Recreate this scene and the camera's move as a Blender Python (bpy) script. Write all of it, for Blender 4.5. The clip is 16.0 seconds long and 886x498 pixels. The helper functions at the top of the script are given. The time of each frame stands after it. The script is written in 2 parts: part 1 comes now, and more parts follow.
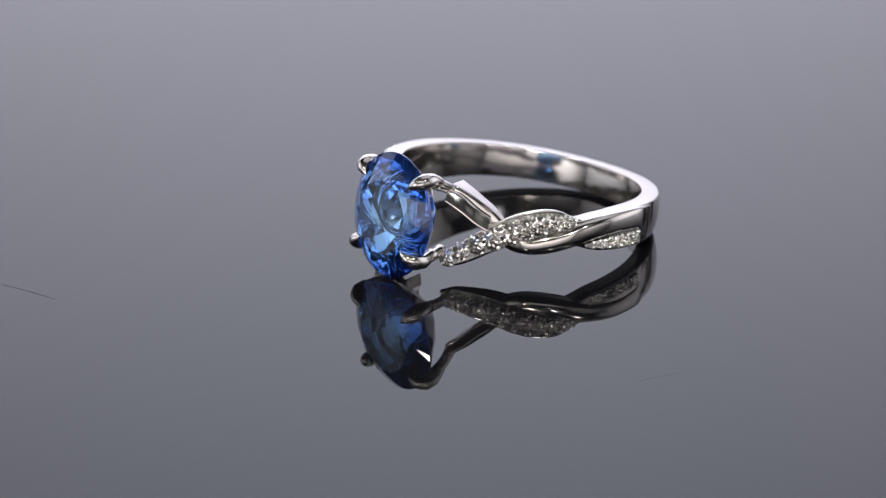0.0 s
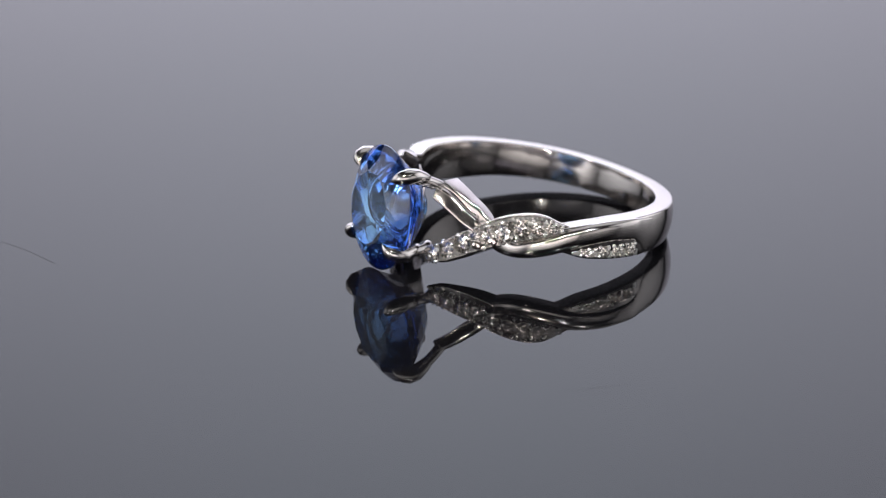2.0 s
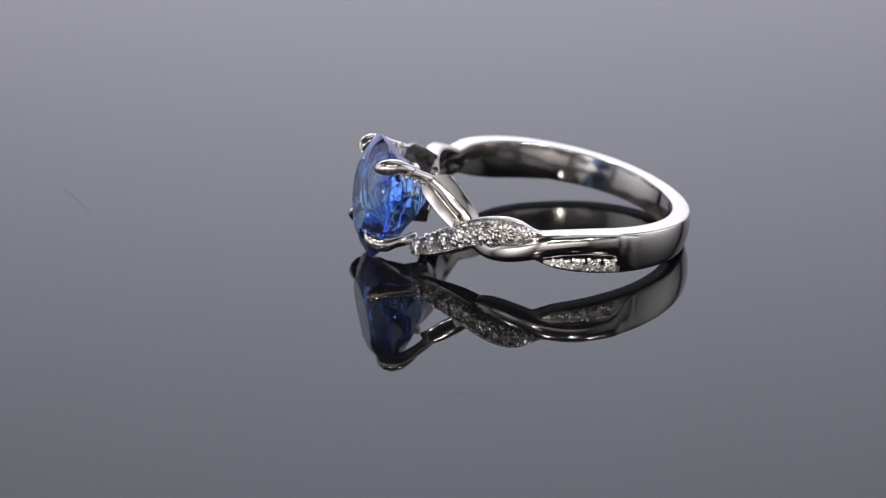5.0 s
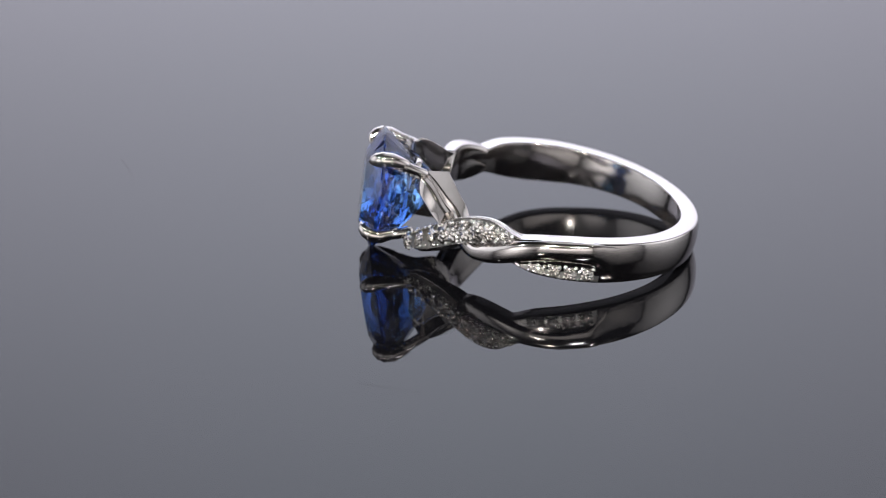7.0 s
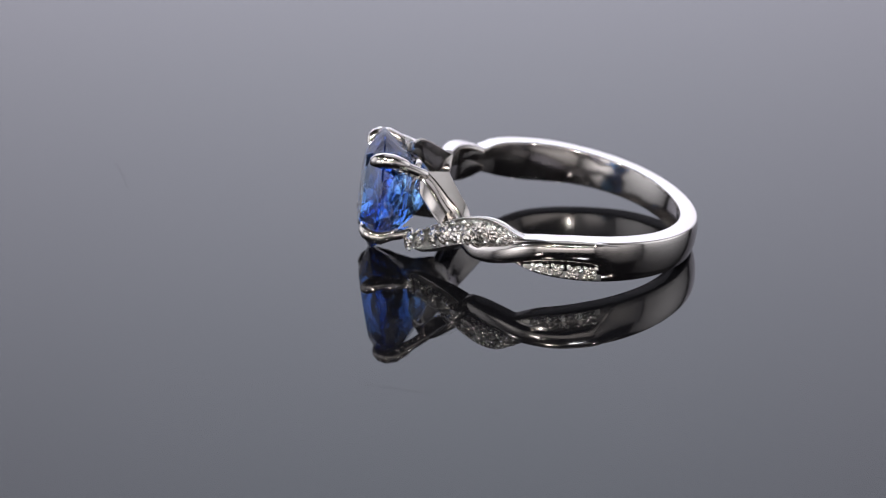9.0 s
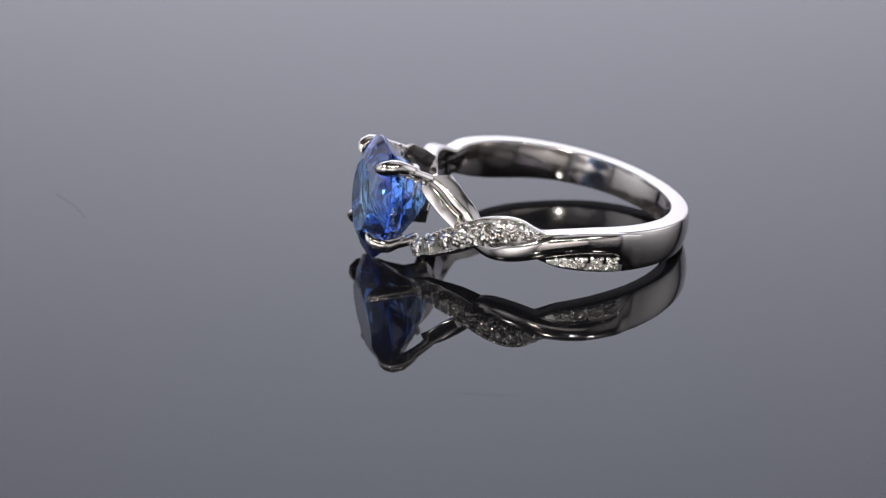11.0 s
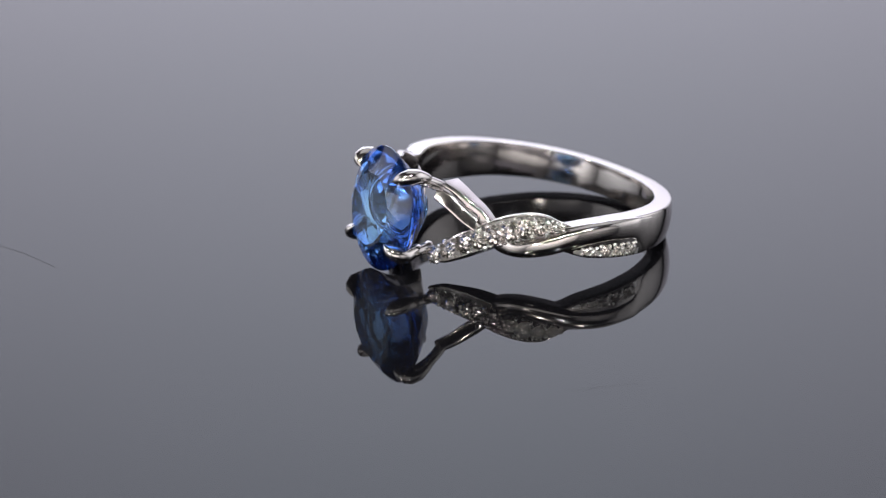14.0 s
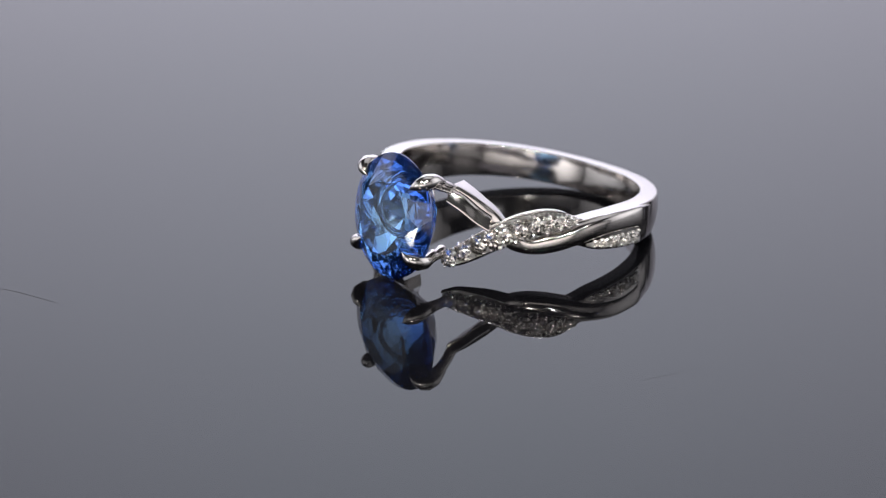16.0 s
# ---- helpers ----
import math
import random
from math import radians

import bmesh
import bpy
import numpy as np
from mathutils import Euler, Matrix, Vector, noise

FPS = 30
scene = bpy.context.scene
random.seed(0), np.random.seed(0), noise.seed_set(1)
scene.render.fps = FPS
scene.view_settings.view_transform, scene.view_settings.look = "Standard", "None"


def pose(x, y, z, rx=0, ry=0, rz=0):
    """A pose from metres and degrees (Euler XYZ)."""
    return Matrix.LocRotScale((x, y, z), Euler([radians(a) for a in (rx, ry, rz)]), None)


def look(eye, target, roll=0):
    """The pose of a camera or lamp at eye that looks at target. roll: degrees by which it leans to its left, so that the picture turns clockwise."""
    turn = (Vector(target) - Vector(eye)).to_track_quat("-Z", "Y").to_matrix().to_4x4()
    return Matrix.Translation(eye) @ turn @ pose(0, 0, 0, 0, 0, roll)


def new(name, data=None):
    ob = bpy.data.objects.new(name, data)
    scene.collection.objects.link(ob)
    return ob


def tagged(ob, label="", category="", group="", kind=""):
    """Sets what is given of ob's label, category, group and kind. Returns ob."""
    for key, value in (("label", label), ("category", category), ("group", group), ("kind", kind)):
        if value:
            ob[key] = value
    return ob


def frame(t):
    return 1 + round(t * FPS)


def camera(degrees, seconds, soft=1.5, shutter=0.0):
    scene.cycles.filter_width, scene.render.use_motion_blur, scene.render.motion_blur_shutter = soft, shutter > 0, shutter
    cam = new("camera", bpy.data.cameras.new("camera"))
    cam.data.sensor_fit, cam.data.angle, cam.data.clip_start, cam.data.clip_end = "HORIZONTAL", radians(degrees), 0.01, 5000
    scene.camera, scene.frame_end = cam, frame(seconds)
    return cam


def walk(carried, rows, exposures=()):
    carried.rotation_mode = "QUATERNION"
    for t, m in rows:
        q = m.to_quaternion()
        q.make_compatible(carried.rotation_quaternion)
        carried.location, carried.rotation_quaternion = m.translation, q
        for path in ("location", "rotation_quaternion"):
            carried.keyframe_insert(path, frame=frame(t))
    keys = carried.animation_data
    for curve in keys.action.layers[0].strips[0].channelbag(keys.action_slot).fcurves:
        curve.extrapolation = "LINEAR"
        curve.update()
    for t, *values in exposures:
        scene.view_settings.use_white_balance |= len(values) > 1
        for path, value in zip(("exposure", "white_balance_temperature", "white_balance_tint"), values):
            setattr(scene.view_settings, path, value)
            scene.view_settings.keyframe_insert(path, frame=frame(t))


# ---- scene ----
# camera: still, on a low stand, tilted down to a ring on a turning black plate
EYE, AIM = (-0.00003, -0.13995, 0.05636), (-0.00003, 0.0, 0.00016)
cam = camera(24.75, 16.0, soft=1.05)
# a macro lens: the far side of the ring falls a little out of focus
cam.data.dof.use_dof, cam.data.dof.focus_distance, cam.data.dof.aperture_fstop = True, 0.1423, 46.0
walk(cam, [(0.0, look(EYE, AIM)), (16.0, look(EYE, AIM))])

# ---- light ----
world = bpy.data.worlds.new("world")
world.use_nodes = True
world.node_tree.nodes["Background"].inputs[0].default_value = (0.75, 0.8, 0.9, 1)
world.node_tree.nodes["Background"].inputs[1].default_value = 0.006
scene.world = world
scene.view_settings.exposure = 0.0


def lamp(name, eye, target, size, watts, colour, shape="DISK"):
    d = bpy.data.lights.new(name, "AREA")
    d.shape, d.size, d.energy, d.color = shape, size, watts, colour
    ob = new(name, d)
    ob.matrix_world = look(eye, target)
    return ob


# one strong warm lamp and a few small cooler ones, as the band mirrors them
for x, y, z, size, watts, colour in ((-0.09, -0.36, 0.42, 0.032, 1.7, (1.0, 0.93, 0.84)), (0.24, -0.30, 0.40, 0.026, 0.75, (1.0, 0.96, 0.92)), (-0.33, -0.14, 0.42, 0.026, 0.7, (1.0, 0.97, 0.95)),
                                     (0.10, -0.42, 0.30, 0.018, 0.45, (0.95, 0.97, 1.0)), (-0.16, -0.42, 0.17, 0.018, 0.5, (1.0, 0.96, 0.9))):
    lamp("led_lamp", (x, y, z), (0, 0, 0), size, watts, colour)

MM = 0.001
AXIS = (3.135, -0.154)  # the turntable's axis, millimetres


# ---- materials ----
GEM_A, GEM_B = 4.77, 3.95  # half the length and width of the sapphire, millimetres


def material(name):
    m = bpy.data.materials.new(name)
    m.use_nodes = True
    return m, m.node_tree.nodes, m.node_tree.links, m.node_tree.nodes["Principled BSDF"]


def grain(nodes, links, bsdf, scale, strength, distance, lo, hi, detail=4.0):
    """Noise that drives a fine bump and the roughness between lo and hi."""
    co = nodes.new("ShaderNodeTexCoord")
    n = nodes.new("ShaderNodeTexNoise")
    n.inputs["Scale"].default_value, n.inputs["Detail"].default_value = scale, detail
    links.new(co.outputs["Object"], n.inputs["Vector"])
    b = nodes.new("ShaderNodeBump")
    b.inputs["Strength"].default_value, b.inputs["Distance"].default_value = strength, distance
    links.new(n.outputs["Fac"], b.inputs["Height"])
    links.new(b.outputs["Normal"], bsdf.inputs["Normal"])
    r = nodes.new("ShaderNodeMapRange")
    r.inputs["To Min"].default_value, r.inputs["To Max"].default_value = lo, hi
    links.new(n.outputs["Fac"], r.inputs["Value"])
    links.new(r.outputs["Result"], bsdf.inputs["Roughness"])
    return co, n


def metal(name, colour, lo, hi, strength=0.12):
    m, nodes, links, b = material(name)
    b.inputs["Base Color"].default_value = (*colour, 1)
    b.inputs["Metallic"].default_value = 1.0
    grain(nodes, links, b, 900.0, strength, 0.00002, lo, hi)
    return m


def plain(name, colour, rough, scale=30.0, vary=0.15):
    m, nodes, links, b = material(name)
    co, n = grain(nodes, links, b, scale, 0.2, 0.001, rough * 0.85, min(1.0, rough * 1.15))
    mix = nodes.new("ShaderNodeMixRGB")
    mix.inputs[1].default_value = (*[c * (1 - vary) for c in colour], 1)
    mix.inputs[2].default_value = (*[min(1, c * (1 + vary)) for c in colour], 1)
    links.new(n.outputs["Fac"], mix.inputs[0])
    links.new(mix.outputs[0], b.inputs["Base Color"])
    return m


def gem_glass(name, colour, ior, clear, rough=0.0):
    m, nodes, links, b = material(name)
    b.inputs["Base Color"].default_value = (*colour, 1)
    b.inputs["Transmission Weight"].default_value = clear
    b.inputs["IOR"].default_value = ior
    b.inputs["Roughness"].default_value = rough
    return m


def glow(name, colour, strength, spread, centre=(0, 0, 0.3), edge=0.45, rim=None):
    """The face of a lit panel: brightest at its centre, dimmer to the edges, to shape what ring and plate mirror."""
    m, nodes, links, b = material(name)
    b.inputs["Base Color"].default_value = (0.35, 0.35, 0.35, 1)
    b.inputs["Emission Color"].default_value = (*colour, 1)
    co = nodes.new("ShaderNodeTexCoord")
    d = nodes.new("ShaderNodeVectorMath")
    d.operation = "DISTANCE"
    d.inputs[1].default_value = centre
    links.new(co.outputs["Object"], d.inputs[0])
    r = nodes.new("ShaderNodeMapRange")
    r.interpolation_type = "SMOOTHSTEP"
    r.inputs["From Max"].default_value = spread
    r.inputs["To Min"].default_value, r.inputs["To Max"].default_value = strength, strength * edge
    links.new(d.outputs["Value"], r.inputs["Value"])
    links.new(r.outputs["Result"], b.inputs["Emission Strength"])
    if rim:
        # second emission tint away from the centre, added to colour the plate's mirrored gradient
        tint = nodes.new("ShaderNodeMixRGB")
        tint.inputs[1].default_value, tint.inputs[2].default_value = (*colour, 1), (*rim, 1)
        far = nodes.new("ShaderNodeMapRange")
        far.inputs["From Min"].default_value, far.inputs["From Max"].default_value = spread * 0.2, spread * 0.6
        links.new(d.outputs["Value"], far.inputs["Value"])
        links.new(far.outputs["Result"], tint.inputs[0])
        links.new(tint.outputs[0], b.inputs["Emission Color"])
    return m


GOLD = metal("white_gold", (0.645, 0.608, 0.59), 0.085, 0.15)
GOLD_BED = metal("white_gold_bed", (0.74, 0.73, 0.72), 0.25, 0.42, 0.4)


def sapphire():
    """Blue sapphire, pale in the core where light would pass through, deep royal blue towards the girdle, cloudy in
    between: that light is put into the colour.
    """
    m, nodes, links, b = material("blue_sapphire")
    b.inputs["Transmission Weight"].default_value = 0.98
    b.inputs["IOR"].default_value = 1.77
    b.inputs["Roughness"].default_value = 0.015
    co = nodes.new("ShaderNodeTexCoord")
    flat = nodes.new("ShaderNodeVectorMath")
    flat.operation = "MULTIPLY"
    flat.inputs[1].default_value = (1 / (GEM_B * MM), 1 / (GEM_A * MM), 0.0)
    links.new(co.outputs["Object"], flat.inputs[0])
    d = nodes.new("ShaderNodeVectorMath")
    d.operation = "LENGTH"
    links.new(flat.outputs[0], d.inputs[0])
    n = nodes.new("ShaderNodeTexNoise")
    n.inputs["Scale"].default_value, n.inputs["Detail"].default_value = 420.0, 3.0
    links.new(co.outputs["Object"], n.inputs["Vector"])
    add = nodes.new("ShaderNodeMath")
    add.operation = "MULTIPLY_ADD"
    add.inputs[1].default_value, add.inputs[2].default_value = 0.5, -0.25
    links.new(n.outputs["Fac"], add.inputs[0])
    both = nodes.new("ShaderNodeMath")
    links.new(d.outputs["Value"], both.inputs[0])
    links.new(add.outputs[0], both.inputs[1])
    # see-through middle and darker rim painted into the base colour
    ramp = nodes.new("ShaderNodeValToRGB")
    ramp.color_ramp.elements[0].position, ramp.color_ramp.elements[0].color = 0.15, (0.36, 0.60, 0.86, 1)
    ramp.color_ramp.elements[1].position, ramp.color_ramp.elements[1].color = 0.88, (0.05, 0.18, 0.96, 1)
    mid = ramp.color_ramp.elements.new(0.55)
    mid.color = (0.21, 0.50, 0.94, 1)
    links.new(both.outputs[0], ramp.inputs[0])
    links.new(ramp.outputs[0], b.inputs["Base Color"])
    return m


SAPPHIRE = sapphire()
DIAMOND = gem_glass("diamond", (1.0, 0.955, 0.90), 2.42, 0.97, 0.15)


def sparkle(m):
    """The light thrown back by the many inner faces of a small cut stone: its surface breaks up into tiny facets of their own tilt."""
    nodes, links = m.node_tree.nodes, m.node_tree.links
    b = nodes["Principled BSDF"]
    b.inputs["Metallic"].default_value = 0.5
    co = nodes.new("ShaderNodeTexCoord")
    cells = nodes.new("ShaderNodeTexVoronoi")
    cells.inputs["Scale"].default_value = 4.0
    links.new(co.outputs["Object"], cells.inputs["Vector"])
    tilt = nodes.new("ShaderNodeVectorMath")
    tilt.operation = "MULTIPLY_ADD"
    tilt.inputs[1].default_value, tilt.inputs[2].default_value = (1.0, 1.0, 1.0), (-0.5, -0.5, -0.5)
    links.new(cells.outputs["Color"], tilt.inputs[0])
    geo = nodes.new("ShaderNodeNewGeometry")
    add = nodes.new("ShaderNodeVectorMath")
    links.new(geo.outputs["Normal"], add.inputs[0])
    links.new(tilt.outputs[0], add.inputs[1])
    unit = nodes.new("ShaderNodeVectorMath")
    unit.operation = "NORMALIZE"
    links.new(add.outputs[0], unit.inputs[0])
    links.new(unit.outputs[0], b.inputs["Normal"])


sparkle(DIAMOND)
BEAD = metal("polished_bead", (0.88, 0.865, 0.85), 0.2, 0.34)
WALL = plain("dark_surround", (0.035, 0.035, 0.036), 0.8, 12.0)
TABLE = plain("dark_table", (0.05, 0.05, 0.052), 0.5, 20.0)
CLOTH = plain("black_frame", (0.03, 0.03, 0.03), 0.6)
PANEL = glow("lit_diffuser", (0.88, 0.945, 1.125), 2.22, 0.62, (0, 0, 0.48), 0.25, (0.94, 0.925, 1.13))
FRONT_PANEL = glow("lit_front_diffuser", (1.0, 0.975, 0.975), 2.4, 0.25, (0, 0, 0.15), 0.03)
SIDE_PANEL = glow("lit_side_diffuser", (0.97, 0.98, 1.03), 1.25, 0.5, (0, 0, 0.26), 0.14)
LOW_PANEL = glow("lit_low_diffuser", (1.0, 0.965, 0.95), 0.42, 0.26, (0, 0, 0.14), 0.05)
BACK_PANEL = glow("lit_far_diffuser", (1.0, 0.955, 0.93), 1.4, 0.8, (0, 0, 0.12), 0.3)
TOP_PANEL = glow("lit_top_diffuser", (0.98, 0.98, 1.0), 0.5, 0.75, (0, 0, 0.35), 0.4)
HAIR = plain("dark_hair", (0.02, 0.016, 0.014), 0.5)
DUST = plain("grey_dust", (0.06, 0.06, 0.06), 0.9)


def acrylic():
    m, nodes, links, b = material("black_acrylic")
    b.inputs["Base Color"].default_value = (0.004, 0.004, 0.005, 1)
    b.inputs["IOR"].default_value = 1.32
    b.inputs["Roughness"].default_value = 0.008
    return m


ACRYLIC = acrylic()


# ---- mesh helpers ----
def part(name, bm, mat, parent, label="", smooth=None):
    """Link a bmesh as one mesh object under a thing or part."""
    me = bpy.data.meshes.new(name)
    bmesh.ops.recalc_face_normals(bm, faces=bm.faces[:])
    if smooth is not None:
        for f in bm.faces:
            f.smooth = True
        for e in bm.edges:
            e.smooth = len(e.link_faces) != 2 or e.calc_face_angle(0) < radians(smooth)
    bm.to_mesh(me)
    bm.free()
    me.materials.append(mat)
    ob = new(name, me)
    ob.parent = parent
    return tagged(ob, label) if label else ob


def tube(bm, pts, radii, n=10):
    """A round tube through points with a radius each, rounded at both ends."""
    pts = [Vector(p) for p in pts]
    rings, up = [], Vector((0.13, 0.37, 0.92))
    ext, rad = [], []
    for k in range(len(pts)):
        ext.append(pts[k]), rad.append(radii[k])
    d0, d1 = (pts[0] - pts[1]).normalized(), (pts[-1] - pts[-2]).normalized()
    head = [(pts[0] + d0 * radii[0] * s, radii[0] * c) for s, c in ((0.92, 0.35), (0.6, 0.78))]
    tail = [(pts[-1] + d1 * radii[-1] * s, radii[-1] * c) for s, c in ((0.6, 0.78), (0.92, 0.35))]
    seq = head + list(zip(ext, rad)) + tail
    for k, (p, r) in enumerate(seq):
        d = (seq[min(k + 1, len(seq) - 1)][0] - seq[max(k - 1, 0)][0]).normalized()
        u = d.cross(up).normalized()
        v = d.cross(u)
        rings.append([bm.verts.new(p + r * (math.cos(a) * u + math.sin(a) * v)) for a in [2 * math.pi * i / n for i in range(n)]])
    for a, b in zip(rings, rings[1:]):
        for i in range(n):
            bm.faces.new((a[i], a[(i + 1) % n], b[(i + 1) % n], b[i]))
    bm.faces.new(rings[0][::-1]), bm.faces.new(rings[-1])


def smooth_table(rows, xs):
    """Rows of (x, v1, v2, ...) read at xs by a monotone-ish cubic through them."""
    rows = np.array(rows, float)
    x, v = rows[:, 0], rows[:, 1:]
    slope = np.gradient(v, x, axis=0)
    out = []
    for q in xs:
        k = int(np.clip(np.searchsorted(x, q) - 1, 0, len(x) - 2))
        h = x[k + 1] - x[k]
        t = min(1, max(0, (q - x[k]) / h))
        out.append((2 * t**3 - 3 * t**2 + 1) * v[k] + (t**3 - 2 * t**2 + t) * h * slope[k] + (3 * t**2 - 2 * t**3) * v[k + 1] + (t**3 - t**2) * h * slope[k + 1])
    return np.array(out)


def section(w, h, corner, crown, m=5):
    """A rounded rectangle, w radially by h along the finger: corner radius, and how far the outer face bows."""
    c = min(corner, w * 0.48, h * 0.48)
    pts = []
    for (sx, sy, a0) in ((1, 1, 0), (-1, 1, 90), (-1, -1, 180), (1, -1, 270)):
        for k in range(m):
            a = radians(a0 + 90 * k / (m - 1))
            pts.append((sx * (w / 2 - c) + c * math.cos(a), sy * (h / 2 - c) + c * math.sin(a)))
        if (sx, sy) == (1, -1):
            for k in range(1, 6):
                pts.append((w / 2, (h / 2 - c) * (2 * k / 6 - 1)))
    return [(x + (crown * (1 - (2 * y / h) ** 2) if x > 0 else 0), y) for x, y in pts]


SIDE = 1  # -1: the far shoulder, turned over
WARP = ([0, 360], [0, 360])  # how the far shoulder sits closer to the stone: angles before and after


def polar(phi, r, a):
    phi = float(np.interp(phi, *WARP))
    f = radians(phi)
    g = SIDE * f
    r -= 0.35 * math.exp(-((phi / 26.0) ** 2))
    r += 0.570 -0.327 * math.cos(g) -0.159 * math.sin(g) -0.438 * math.cos(2 * g) -0.185 * math.sin(2 * g)
    return Vector((r * math.cos(f), r * math.sin(f), a * 1.013)) * MM


def strand(rows, phis, corner, crown, lean=(), slant=0.0):
    """A strand swept round the finger: rows of (angle, inner radius, outer radius, lower edge, upper edge); corner may be (angle, size) rows;
    lean: rows of (angle, how far the inner side sits below the outer); slant: how far the outer face leans back towards the upper edge."""
    bm = bmesh.new()
    rings = []
    for phi, (ri, ro, lo, hi) in zip(phis, smooth_table(rows, phis)):
        c = corner if isinstance(corner, float) else float(np.interp(phi, [q[0] for q in corner], [q[1] for q in corner]))
        sec = section(ro - ri, max(0.05, hi - lo), c, crown * min(1, (hi - lo) / 1.4))
        drop = float(np.interp(phi, [q[0] for q in lean], [q[1] for q in lean])) if lean else 0.0
        rings.append([bm.verts.new(polar(phi, (ri + ro) / 2 + x - slant * y, (hi + lo) / 2 + y - drop * (0.5 - x / (ro - ri)))) for x, y in sec])
    n = len(rings[0])
    for a, b in zip(rings, rings[1:]):
        for i in range(n):
            bm.faces.new((a[i], a[(i + 1) % n], b[(i + 1) % n], b[i]))
    bm.faces.new(rings[0][::-1]), bm.faces.new(rings[-1])
    return bm


def brilliant(rx, ry, table, crown, girdle, depth, n, keel=0.0, steps=((0.62, 0.47, 0.5), (0.30, 0.80, 0.0))):
    """A faceted stone, its girdle in the plane z = 0: table up, point down, n main facets."""
    bm = bmesh.new()

    def ring(k, z, off, m=n):
        for i in range(m):
            a = 2 * math.pi * (i + off) / m
            bm.verts.new((rx * k * math.cos(a), ry * k * math.sin(a), z))

    ring(table, crown, 0.5)
    ring(table + (1 - table) * 0.52, crown * 0.60, 0.0)
    ring(1.0, girdle / 2, 0.0, 4 * n)
    ring(1.0, -girdle / 2, 0.0, 4 * n)
    for k, d, off in steps:
        ring(k, -depth * d, off)
    for s in (-1, 1):
        bm.verts.new((0, s * ry * keel, -depth))
    bmesh.ops.remove_doubles(bm, verts=bm.verts[:], dist=1e-7)
    out = bmesh.ops.convex_hull(bm, input=bm.verts[:])
    bmesh.ops.delete(bm, geom=[g for g in out["geom_interior"] + out["geom_unused"] if isinstance(g, bmesh.types.BMVert)], context="VERTS")
    bmesh.ops.dissolve_limit(bm, angle_limit=radians(1.0), verts=bm.verts[:], edges=bm.edges[:])
    return bm


def box(bm, lo, hi, bevel=0.0):
    made = bmesh.ops.create_cube(bm, size=1.0)["verts"]
    for v in made:
        v.co = Vector([lo[k] + (v.co[k] + 0.5) * (hi[k] - lo[k]) for k in range(3)])
    if bevel:
        bmesh.ops.bevel(bm, geom=list({e for v in made for e in v.link_edges}), offset=bevel, segments=2, affect="EDGES")


def disc(bm, r, z0, z1, bevel, n=160):
    prof = [(0, z0), (r - bevel, z0), (r, z0 + bevel), (r, z1 - bevel), (r - bevel * 0.3, z1 - bevel * 0.3), (r - bevel, z1), (0, z1)]
    rings = []
    for q, z in prof:
        rings.append([bm.verts.new((0, 0, z))] if q == 0 else [bm.verts.new((q * math.cos(a), q * math.sin(a), z)) for a in [2 * math.pi * i / n for i in range(n)]])
    for a, b in zip(rings, rings[1:]):
        for i in range(n):
            j = (i + 1) % n
            if len(a) == 1:
                bm.faces.new((a[0], b[j], b[i]))
            elif len(b) == 1:
                bm.faces.new((a[i], a[j], b[0]))
            else:
                bm.faces.new((a[i], a[j], b[j], b[i]))


def thing(name, label, category, group="", at=(0, 0, 0)):
    ob = new(name)
    ob.location = at
    ob.empty_display_size = 0.01
    return tagged(ob, label, category, group)


# ---- the studio, out of view: walls, floor, table, lights ----
def wall(name, lo, hi, mat=WALL):
    bm = bmesh.new()
    box(bm, lo, hi)
    ob = part(name, bm, mat, None)
    return tagged(ob, "dark grey surface added out of view for dark reflections", "wall", kind="structure")


FLOOR_Z = -0.78
# closed dark box, added so that the metal mirrors black between the panels
wall("floor", (-1.5, -1.5, FLOOR_Z - 0.1), (1.5, 1.5, FLOOR_Z))
wall("ceiling", (-1.5, -1.5, 1.5), (1.5, 1.5, 1.6))
wall("wall_north", (-1.5, 1.5, FLOOR_Z), (1.5, 1.6, 1.5))
wall("wall_south", (-1.5, -1.6, FLOOR_Z), (1.5, -1.5, 1.5))
wall("wall_east", (1.5, -1.6, FLOOR_Z), (1.6, 1.6, 1.5))
wall("wall_west", (-1.6, -1.6, FLOOR_Z), (-1.5, 1.6, 1.5))


def studio_table():
    t = thing("studio_table", "dark matt table under the turntable", "table", at=(0, 0, FLOOR_Z))
    h = -0.04 - FLOOR_Z
    bm = bmesh.new()
    box(bm, (-0.7, -0.6, h - 0.03), (0.7, 0.75, h), 0.004)
    part("tabletop", bm, TABLE, t)
    for x in (-0.65, 0.65):
        for y in (-0.55, 0.7):
            bm = bmesh.new()
            box(bm, (x - 0.025, y - 0.025, 0), (x + 0.025, y + 0.025, h - 0.03), 0.003)
            part("leg", bm, TABLE, t)


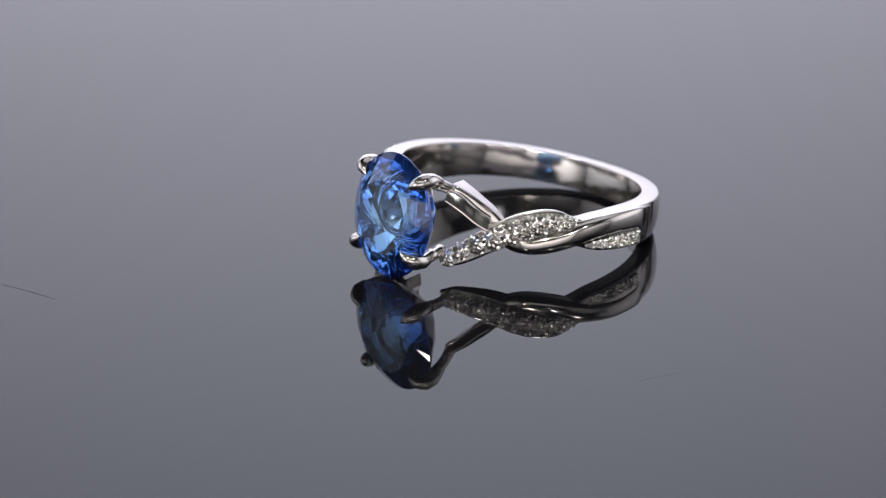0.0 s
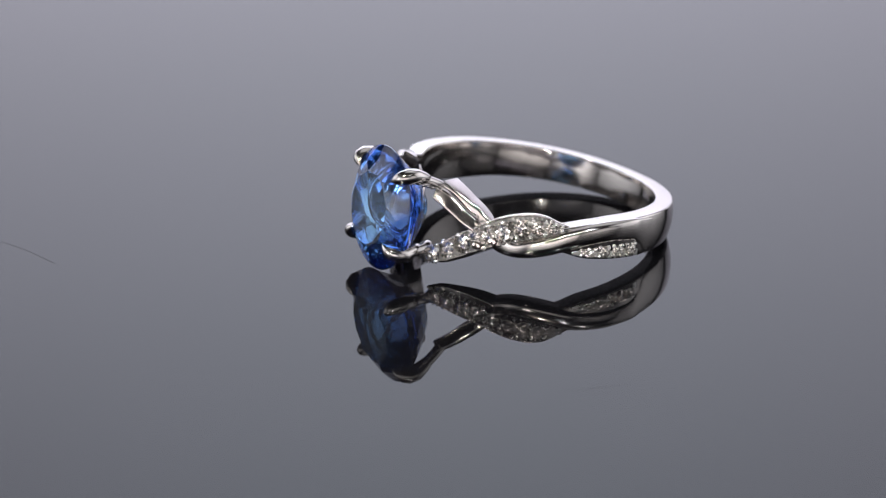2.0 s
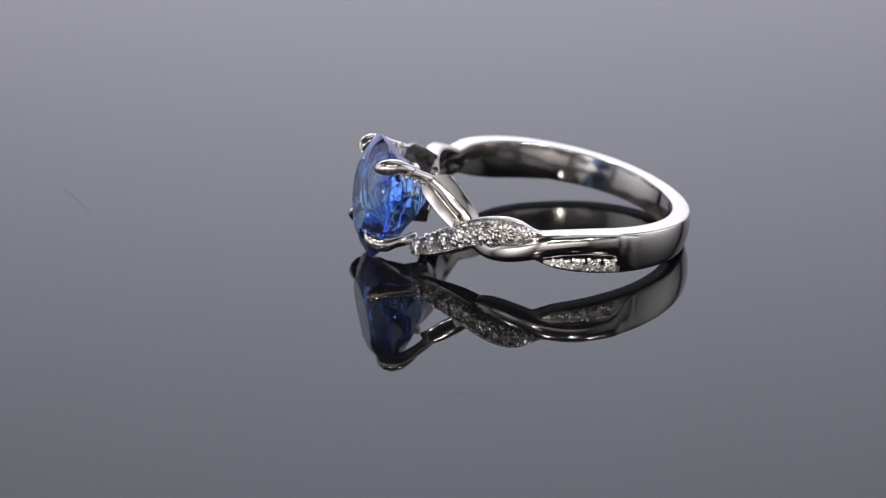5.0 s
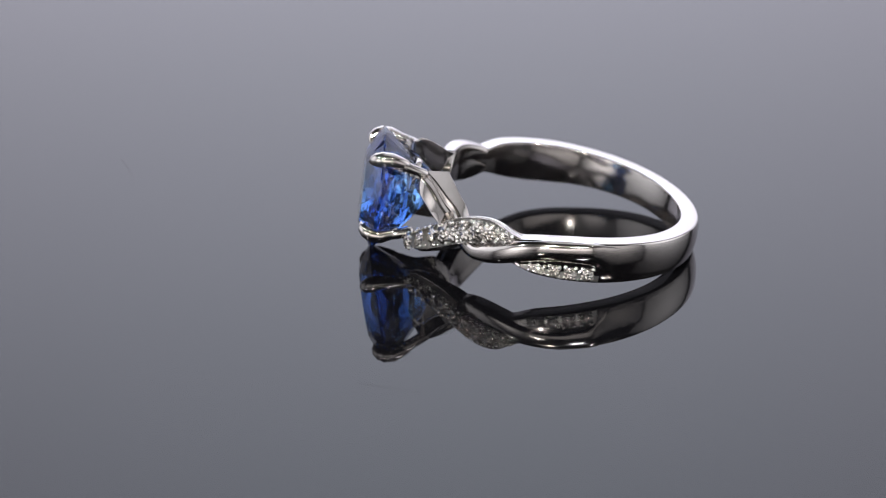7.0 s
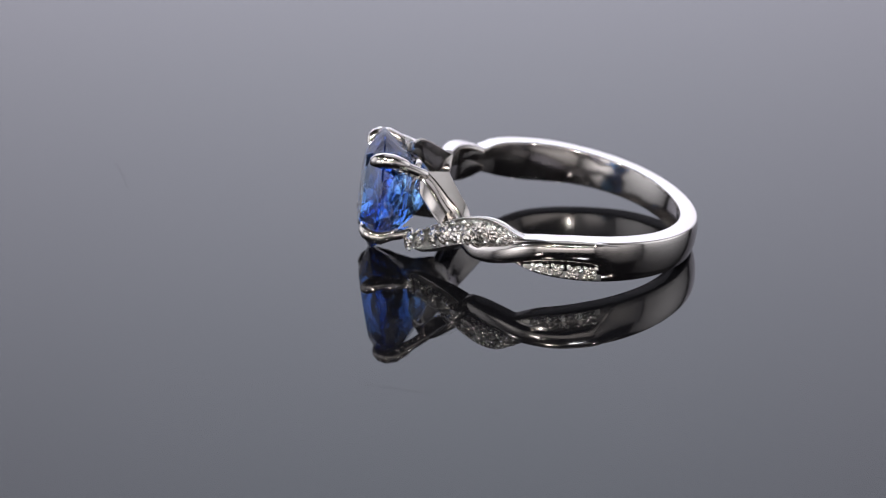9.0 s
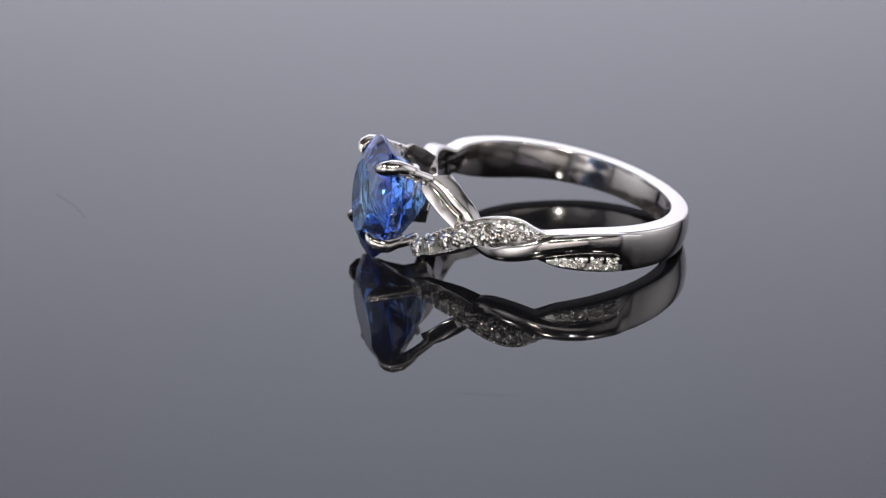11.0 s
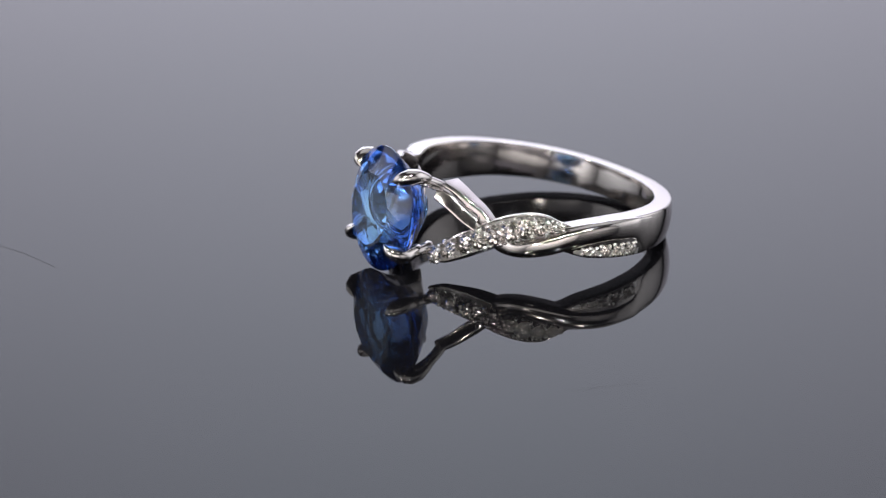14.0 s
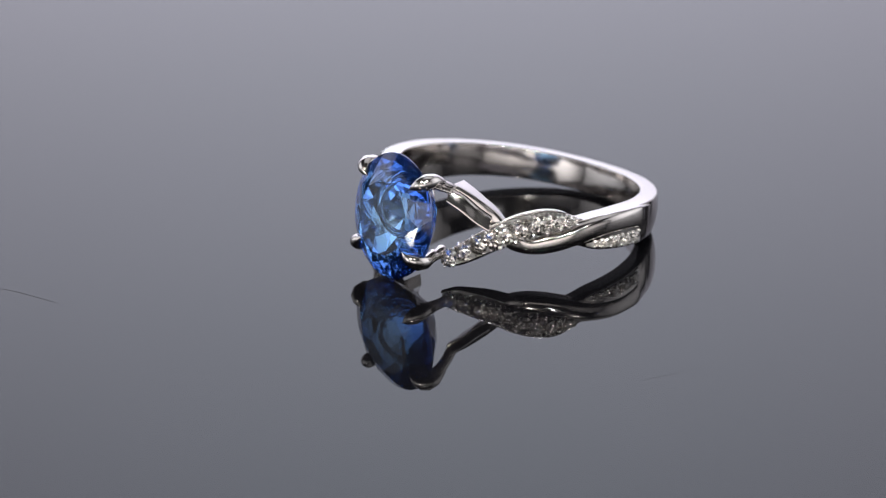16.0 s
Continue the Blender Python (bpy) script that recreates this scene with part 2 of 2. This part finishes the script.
def softbox(h, half, mat, label, m, rods=0.0, stand=0.0):
    """A lit panel: a black frame round a white diffuser that faces its -y."""
    s = thing("softbox", label, "studio light")
    bm = bmesh.new()
    box(bm, (-half, -0.004, 0.02), (half, 0.0, h - 0.02), 0.001)
    part("diffuser", bm, mat, s, "glowing white diffuser cloth")
    bm = bmesh.new()
    box(bm, (-half - 0.02, 0.002, 0.0), (half + 0.02, 0.05, h), 0.006)
    part("housing", bm, CLOTH, s, "black fabric housing")
    for x0, x1, z0, z1 in ((-half - 0.02, -half, 0, h), (half, half + 0.02, 0, h), (-half, half, 0, 0.018), (-half, half, h - 0.018, h)):
        bm = bmesh.new()
        box(bm, (x0, -0.012, z0), (x1, 0.0, z1), 0.002)
        part("rim", bm, CLOTH, s)
    if rods:
        for x in (-half * 0.7, half * 0.7):
            bm = bmesh.new()
            box(bm, (x - 0.006, 0.045, h * 0.5 - 0.006), (x + 0.006, rods, h * 0.5 + 0.006), 0.002)
            part("rod", bm, CLOTH, s, "thin black hanging rod")
    if stand:
        for x in (-half * 0.7, half * 0.7):
            bm = bmesh.new()
            box(bm, (x - 0.012, 0.01, -stand), (x + 0.012, 0.034, 0.0), 0.003)
            part("stand_leg", bm, CLOTH, s, "black stand leg")
            bm = bmesh.new()
            box(bm, (x - 0.02, -0.15, -stand), (x + 0.02, 0.2, 0.02 - stand), 0.003)
            part("foot", bm, CLOTH, s)
    s.matrix_world = m @ pose(0, 0, stand)
    return s


def turntable():
    t = thing("turntable", "round glossy black acrylic turntable plate", "turntable", at=(AXIS[0] * MM, AXIS[1] * MM, 0))
    bm = bmesh.new()
    disc(bm, 0.17, -0.006, 0.0, 0.0012)
    part("plate", bm, ACRYLIC, t, "mirror-glossy black acrylic plate")
    bm = bmesh.new()
    disc(bm, 0.11, -0.04, -0.006, 0.003)
    part("base", bm, CLOTH, t, "matt black round base", 40)
    return t


studio_table()
PLATE = turntable()
# glowing panel stands in for the bright backdrop that the plate mirrors
softbox(0.70, 0.55, PANEL, "large glowing white panel added behind the turntable as its bright backdrop", pose(0, 0.56, -0.04))
softbox(0.46, 0.24, FRONT_PANEL, "upright white softbox panel standing before the turntable", pose(-0.45, -0.40, -0.04, 0, 0, 132))
softbox(0.34, 0.22, LOW_PANEL, "low white softbox panel standing before the turntable", pose(0.45, -0.42, -0.04, 0, 0, -132))
# unseen fill, added to brighten the stones and the band's front
softbox(0.32, 0.8, BACK_PANEL, "long low glowing panel added behind the camera as fill", pose(0, -0.95, FLOOR_Z, 0, 0, 180), 0.0, 0.74)
# a pair of unseen fill panels, added left and right
softbox(0.62, 0.4, SIDE_PANEL, "wide glowing panel added beside the turntable as fill", pose(-0.62, 0.1, -0.04, 0, 0, 90))
softbox(0.62, 0.4, SIDE_PANEL, "wide glowing panel added beside the turntable as fill", pose(0.62, 0.1, -0.04, 0, 0, -90))
# overhead fill added out of view where the strut's top faces mirror
softbox(0.7, 0.48, TOP_PANEL, "white glowing panel added flat above the turntable as fill", pose(0.36, 0.62, 0.8, 90), 0.7)

# ---- the ring ----
RING = thing("ring", "white gold twisted ring with oval blue sapphire and pave diamonds", "ring", at=(AXIS[0] * MM, AXIS[1] * MM, 0))


def ring_frame(tilt, turn, roll, centre):
    """From the ring's own axes (x to the stone, z along the finger) to the plate's."""
    t, y, r = radians(tilt), radians(turn), radians(roll)
    hx = Vector((-math.cos(t) * math.cos(y), -math.cos(t) * math.sin(y), math.sin(t)))
    az = Vector((math.sin(t) * math.cos(y), math.sin(t) * math.sin(y), math.cos(t)))
    yy = az.cross(hx)
    az, yy = az * math.cos(r) + yy * math.sin(r), yy * math.cos(r) - az * math.sin(r)
    m = Matrix((hx, yy, az)).transposed().to_4x4()
    m.translation = (Vector(centre) - Vector((*AXIS, 0))) * MM
    return m


BODY = ring_frame(7.825, 4.669, 0.163, (8.250, 2.095, 2.863))
FLIP = Matrix.Rotation(math.pi, 4, "X")  # the two shoulders repeat by half a turn about the stone's axis


HEAD = Matrix.Translation((-0.00049, 0, 0.00042)) @ Matrix.Diagonal((1, 0.962, 0.968, 1))  # the stone and its claws sit a little up


def ring_part(name, bm, mat, m=None, label="", smooth=None, parent=None):
    ob = part(name, bm, mat, parent or RING, label, smooth)
    ob.matrix_basis = BODY @ m if m else BODY
    return ob


# edges of the band near one shoulder: angle, lower edge, upper edge
EDGE = [(63.6, -1.1, 0.62), (67.4, -1.25, 0.72), (73.2, -1.5, 0.95), (79.9, -1.58, 1.12), (88.6, -1.6, 1.3), (96.3, -1.6, 1.36), (111.2, -1.52, 1.4), (138.3, -1.36, 1.34), (180, -1.3, 1.15)]


def shank():
    full = [(a, 8.36 + 0.5 * max(0, -math.cos(radians(a))) ** 2, 9.72 + 0.45 * max(0, -math.cos(radians(a))) ** 2, lo, hi) for a, lo, hi in EDGE]
    full += [(360 - a + 5.0 * (180 - a) / 116.4, ri, ro, -hi - float(np.interp(a, [64, 73, 80, 88, 96, 111, 138, 180], [0.1, 0.2, 0.25, 0.22, 0.12, -0.1, -0.15, 0])), -lo) for a, ri, ro, lo, hi in full[-2::-1]]
    bm = strand(full, np.linspace(64.5, 300, 150), 0.14, 0.2)
    ring_part("shank", bm, GOLD, None, "polished white gold band", 35)


PLAIN = [(10.5, 9.2, 10.95, 1.5, 2.5), (15.6, 9.0, 10.5, 1.02, 2.13), (23.2, 8.7, 9.95, 0.2, 1.45), (30.4, 8.4, 9.5, -1.1, 0.72), (37.6, 8.38, 9.5, -1.9, -0.2),
         (45.2, 8.37, 9.72, -2.08, -0.75), (52.6, 8.37, 9.86, -1.92, -0.42), (60, 8.37, 9.96, -1.55, 0.02), (67.4, 8.37, 10.02, -1.05, 0.6), (75.1, 8.40, 10.0, -0.62, 0.98),
         (82.8, 8.45, 9.98, -0.38, 1.22), (90.5, 8.5, 9.94, -0.3, 1.32), (98, 8.55, 9.93, -0.42, 1.34), (101, 8.6, 9.86, -0.85, 1.3), (104, 8.6, 9.84, -1.3, 1.25), (114, 8.7, 9.78, -1.3, 1.2), (128, 8.7, 9.74, -1.15, 1.1)]
# the rib along the strut's outer side
RIB = [(10.5, 10.75, 11.6, 1.25, 2.2), (15.6, 10.4, 11.25, 0.78, 1.84), (23.2, 9.85, 10.7, -0.1, 0.98), (28.8, 9.6, 10.4, -0.6, 0.42)]
PAVE = [(10.5, 11.35, 12.25, -3.15, -2.25), (16, 10.8, 11.75, -3.25, -1.8), (22, 10.0, 11.08, -2.85, -1.0), (30, 9.0, 10.4, -2.15, -0.12), (37.6, 8.5, 10.1, -1.5, 0.65),
        (45.2, 8.39, 10.0, -0.97, 1.14), (51.8, 8.39, 9.94, -0.52, 1.38), (58.1, 8.39, 9.9, -0.12, 1.32), (63.6, 8.4, 9.82, 0.22, 0.96), (68.4, 8.4, 9.7, 0.38, 0.72)]
LEAN = [(12, 0.1), (30, 0.3), (40, 0.42), (56, 0.42), (66, 0.15)]
# stones of the long row: angle, place along the finger, radius; then those of the short row
LONG_ROW = [(14.6, -2.66, 0.58), (19.6, -2.12, 0.63), (25.2, -1.58, 0.68), (31.0, -1.08, 0.72), (37.0, -0.6, 0.74), (43.2, -0.12, 0.75), (49.4, 0.24, 0.72), (55.2, 0.47, 0.58), (60.0, 0.56, 0.4), (63.4, 0.58, 0.24)]
SHORT_ROW = [(73.8, -1.06, 0.22), (77.4, -1.02, 0.33), (82.6, -0.97, 0.44), (88.9, -0.92, 0.48), (95.6, -0.9, 0.48)]


def stone_pose(phi, r, a):
    at = polar(phi, r, a)
    phi = float(np.interp(phi, *WARP))
    x = Vector((math.cos(radians(phi)), math.sin(radians(phi)), 0))
    y = Vector((-x.y, x.x, 0))
    m = Matrix((y, Vector((0, 0, 1)), x)).transposed().to_4x4()
    m.translation = at
    return m


def shoulder(m):
    bm = strand(PLAIN, np.linspace(10.5, 128, 120), [(9, 0.1), (28, 0.12), (40, 0.4), (86, 0.4), (100, 0.16), (128, 0.16)], 0.14)
    ring_part("plain_strand", bm, GOLD, m, "polished plain strand", 35)
    bm = strand(RIB, np.linspace(10.5, 28.8, 30), 0.14, 0.04, (), 0.38)
    ring_part("strut_rib", bm, GOLD, m, "rounded rib along the strut", 35)
    # a channel for the stones: sunken bed between two raised rims
    bm = strand([(a, ri, ro - 0.74, lo + 0.02, hi - 0.02) for a, ri, ro, lo, hi in PAVE], np.linspace(10.5, 68.2, 60), 0.1, 0.0, LEAN)
    bed = ring_part("pave_strand", bm, GOLD, m, "strand set with small diamonds", 35)
    bm = strand([(a, ro - 0.84, ro - 0.6, lo + 0.06, hi - 0.06) for a, ri, ro, lo, hi in PAVE], np.linspace(10.8, 68.0, 60), 0.06, 0.0)
    ring_part("stone_seat", bm, GOLD_BED, m, "satin seat under the small diamonds", 35)
    bm = strand([(a, ri, ro - 0.14, hi - 0.04 - min(0.13, 0.3 * (hi - lo)), hi) for a, ri, ro, lo, hi in PAVE], np.linspace(10.5, 68.2, 60), 0.06, 0.0, LEAN)
    ring_part("pave_rim", bm, GOLD, m, "bright-cut upper rim of the diamond strand", 35)
    bm = strand([(a, ri + 0.1, ro - 0.56, lo, lo + 0.1) for a, ri, ro, lo, hi in PAVE], np.linspace(10.5, 66.5, 60), 0.05, 0.0, LEAN)
    ring_part("pave_rim", bm, GOLD, m, "bright-cut lower rim of the diamond strand", 35)
    bm = strand([(a, 8.7, 9.86, lo + 0.14, min(-0.3, -1.05 + (a - 69) * 0.06)) for a, lo, hi in EDGE[1:6]], np.linspace(69.4, 100.4, 24), 0.05, 0.0)
    bed2 = ring_part("pave_bed", bm, GOLD_BED, m, "sunken bed of the short diamond row", 35)
    cut = brilliant(1, 1, 0.24, 0.44, 0.05, 0.87, 14, 0.0, ((0.72, 0.32, 0.0), (0.42, 0.62, 0.5)))
    me = bpy.data.meshes.new("diamond")
    bmesh.ops.recalc_face_normals(cut, faces=cut.faces[:])
    cut.to_mesh(me)
    cut.free()
    me.materials.append(DIAMOND)
    for bed_ob, row, table in ((bed, LONG_ROW, PAVE), (bed2, SHORT_ROW, None)):
        beads = bmesh.new()
        for k, (phi, a, r) in enumerate(row):
            ro = smooth_table(table, [phi])[0][1] if table else 9.95
            ob = new("diamond", me)
            ob.parent = bed_ob
            ob.matrix_basis = stone_pose(phi, ro + 0.02, a) @ pose(0, 0, 0, random.uniform(-28, 4), random.uniform(-14, 14), random.uniform(0, 45)) @ Matrix.Diagonal((r * 1.02 * MM, r * 1.02 * MM, r * MM, 1))
            for s, t in ((-1, -1), (-1, 1), (1, -1), (1, 1)):
                dphi = math.degrees(s * r * 0.74 / ro)
                if phi + dphi < 12.8:
                    continue
                mm = stone_pose(phi + dphi, ro - 0.04, a + t * r * 0.74)
                bmesh.ops.create_icosphere(beads, subdivisions=2, radius=(0.13 + 0.06 * r) * MM, matrix=mm)
        # a fine beaded edge along both sides of the row
        for phi in np.arange(row[0][0] - 1.0, row[-1][0] + 1.0, 1.9):
            a, r = (float(np.interp(phi, [q[0] for q in row], [q[j] for q in row])) for j in (1, 2))
            ro = smooth_table(table, [phi])[0][1] if table else 9.95
            for t in (-1, 1):
                mm = stone_pose(phi + 0.5 * t, ro - (0.1 if table else 0.2) + random.uniform(-0.03, 0.03), a + t * (r * (1.12 if table else 0.95) + random.uniform(-0.02, 0.04)))
                bmesh.ops.create_icosphere(beads, subdivisions=2, radius=random.uniform(0.06, 0.13) * MM, matrix=mm)
        b = part("bead", beads, BEAD, bed_ob, "tiny metal beads between the stones", 60)


SEAT = 13.85


def head():
    # girdle plane upright across the ring's x axis, long way along the finger
    m = Matrix(((0, 0, 1), (1, 0, 0), (0, 1, 0))).to_4x4()
    m.translation = Vector((SEAT, 0.05, -0.47)) * MM
    bm = brilliant(GEM_B * MM, GEM_A * MM, 0.60, 1.15 * MM, 0.14 * MM, 3.9 * MM, 12, 0.08, ((0.87, 0.22, 0.0), (0.63, 0.52, 0.5), (0.33, 0.81, 0.0)))
    ring_part("gemstone", bm, SAPPHIRE, HEAD @ m, "oval faceted cornflower-blue sapphire")
    for sy in (-1, 1):
        for sz in (-1, 1):
            k = 1.0 if sz < 0 else 0.86
            p = [(12.6, 2.8, 2.95), (12.9, 2.87, 3.06), (13.6, 3.0, 3.3), (14.2, 2.95, 3.25), (14.6, 2.78, 3.1), (14.84, 2.56, 2.94), (14.98, 2.3, 2.74), (15.02, 2.08, 2.58)]
            p = [(x - (0.22 if sz < 0 else 0.34), y * 1.04, z * k) for x, y, z in p]
            r = [0.46, 0.5, 0.58, 0.64, 0.58, 0.44, 0.24, 0.05]
            bm = bmesh.new()
            tube(bm, [Vector((x, sy * y, sz * z)) * MM for x, y, z in p], [q * MM for q in r], 14)
            ring_part("prong", bm, GOLD, HEAD, "pointed white gold claw", 60)
            # the arm from the claw to the strut's top or to the start of the diamond strand
            strut = sy * sz > 0
            a, b = ((13.1, 2.95, 3.1), (10.75, 2.62, 2.15)) if strut else ((13.0, 2.95, 3.15), (11.35, 2.8, 2.78))
            bm = bmesh.new()
            row = [Vector(a).lerp(Vector(b), f) + Vector((0, 0.12, 0.05)) * math.sin(math.pi * f) for f in (0, 0.25, 0.5, 0.75, 1)]
            tube(bm, [Vector((q.x, sy * q.y, sz * q.z * k)) * MM for q in row], [q * MM for q in (0.5, 0.46, 0.43, 0.42, 0.44)], 12)
            ring_part("claw_arm", bm, GOLD, HEAD, "tapered arm below the claw", 60)
            if strut:
                # a row of beads along the arm's outer side
                bm = bmesh.new()
                for f in np.linspace(0.05, 0.95, 6):
                    q = Vector(a).lerp(Vector(b), f)
                    at = Vector((q.x, sy * (q.y + 0.36), sz * (q.z * k - 0.32)))
                    bmesh.ops.create_icosphere(bm, subdivisions=2, radius=random.uniform(0.13, 0.18) * MM, matrix=Matrix.Translation(at * MM))
                ring_part("bead_row", bm, GOLD, HEAD, "row of tiny beads below the claw", 60)
    bm = bmesh.new()
    n = 48
    pts = [Vector((11.35 + 0.3 * math.cos(4 * math.pi * k / n), 1.7 * math.cos(2 * math.pi * k / n), 1.9 * math.sin(2 * math.pi * k / n))) * MM for k in range(n + 1)]
    tube(bm, pts, [(0.27 + 0.03 * (k % 2)) * MM for k in range(n + 1)], 10)
    ring_part("gallery_wire", bm, GOLD, HEAD, "thin gallery wire under the stone", 60)


WARP = ([0, 10.5, 16, 23, 30, 66, 73, 100, 130, 180, 360], [0, 14.3, 19.0, 25.2, 32.0, 68.4, 75.8, 102, 130.5, 180, 360])
shank()
shoulder(None)
WARP = ([0, 10.5, 31, 45, 66, 130, 180], [0, 9, 20.5, 37.5, 61, 127, 180])
SIDE = -1
shoulder(FLIP)
SIDE = 1
WARP = ([0, 360], [0, 360])
head()

# ---- lint on the plate ----
def lint(name, label, pts, radius):
    bm = bmesh.new()
    tube(bm, [Vector((x, y, radius / MM)) * MM for x, y in pts], [radius * (0.6 + 0.4 * math.sin(math.pi * (k + 0.5) / len(pts))) for k in range(len(pts))], 6)
    ob = part(name, bm, HAIR if name == "hair" else DUST, None, "", 60)
    ob.location = (AXIS[0] * MM, AXIS[1] * MM, 0)
    return tagged(ob, label, "lint")


LINT = [lint("hair", "fine dark stray hair lying on the glossy plate", [(-31.01, 19.59), (-30.43, 18.35), (-29.86, 17.00), (-29.38, 15.35), (-29.10, 14.32), (-28.82, 13.30)], 0.000009),
        lint("hair", "very thin pale-grey fibre lying on the glossy plate", [(-8.02, -22.84), (-6.68, -23.25), (-5.54, -23.63), (-4.40, -23.91), (-3.26, -24.24)], 0.000004),
        lint("speck", "tiny grey dust speck on the glossy plate", [(0.27, -26.87), (0.47, -26.90), (0.61, -26.89)], 0.000008),
        lint("speck", "tiny grey dust speck on the glossy plate", [(-14.04, 21.77), (-13.93, 21.83)], 0.000012),
        lint("speck", "tiny grey dust speck on the glossy plate", [(20.38, -20.50), (20.49, -20.45)], 0.000008)]

# ---- what moves ----
TURN = [(0, 41.25), (0.5, 38.23), (1, 35.19), (1.5, 32.12), (2, 29.06), (2.5, 25.97), (3, 22.88), (3.5, 19.77), (4, 16.65), (4.5, 13.53), (5, 10.40), (5.5, 7.27), (6, 4.13), (6.5, 0.99), (7, -2.15), (7.5, -5.18), (7.7, -5.84), (8, -5.99), (8.25, -5.57), (8.5, -4.13), (9, -0.72), (9.5, 2.56), (10, 5.77), (10.5, 8.94), (11, 12.04), (11.5, 15.13), (12, 18.17), (12.5, 21.20), (13, 24.21), (13.5, 27.22), (14, 30.23), (14.5, 33.25), (15, 36.29), (15.5, 39.35), (16, 42.45)]


def motions():
    """The plate turns to and fro, and all that lies on it turns with it."""
    rows = [(t, pose(AXIS[0] * MM, AXIS[1] * MM, 0, 0, 0, a)) for t, a in TURN]
    for ob in (PLATE, RING, *LINT):
        walk(ob, rows)


motions()
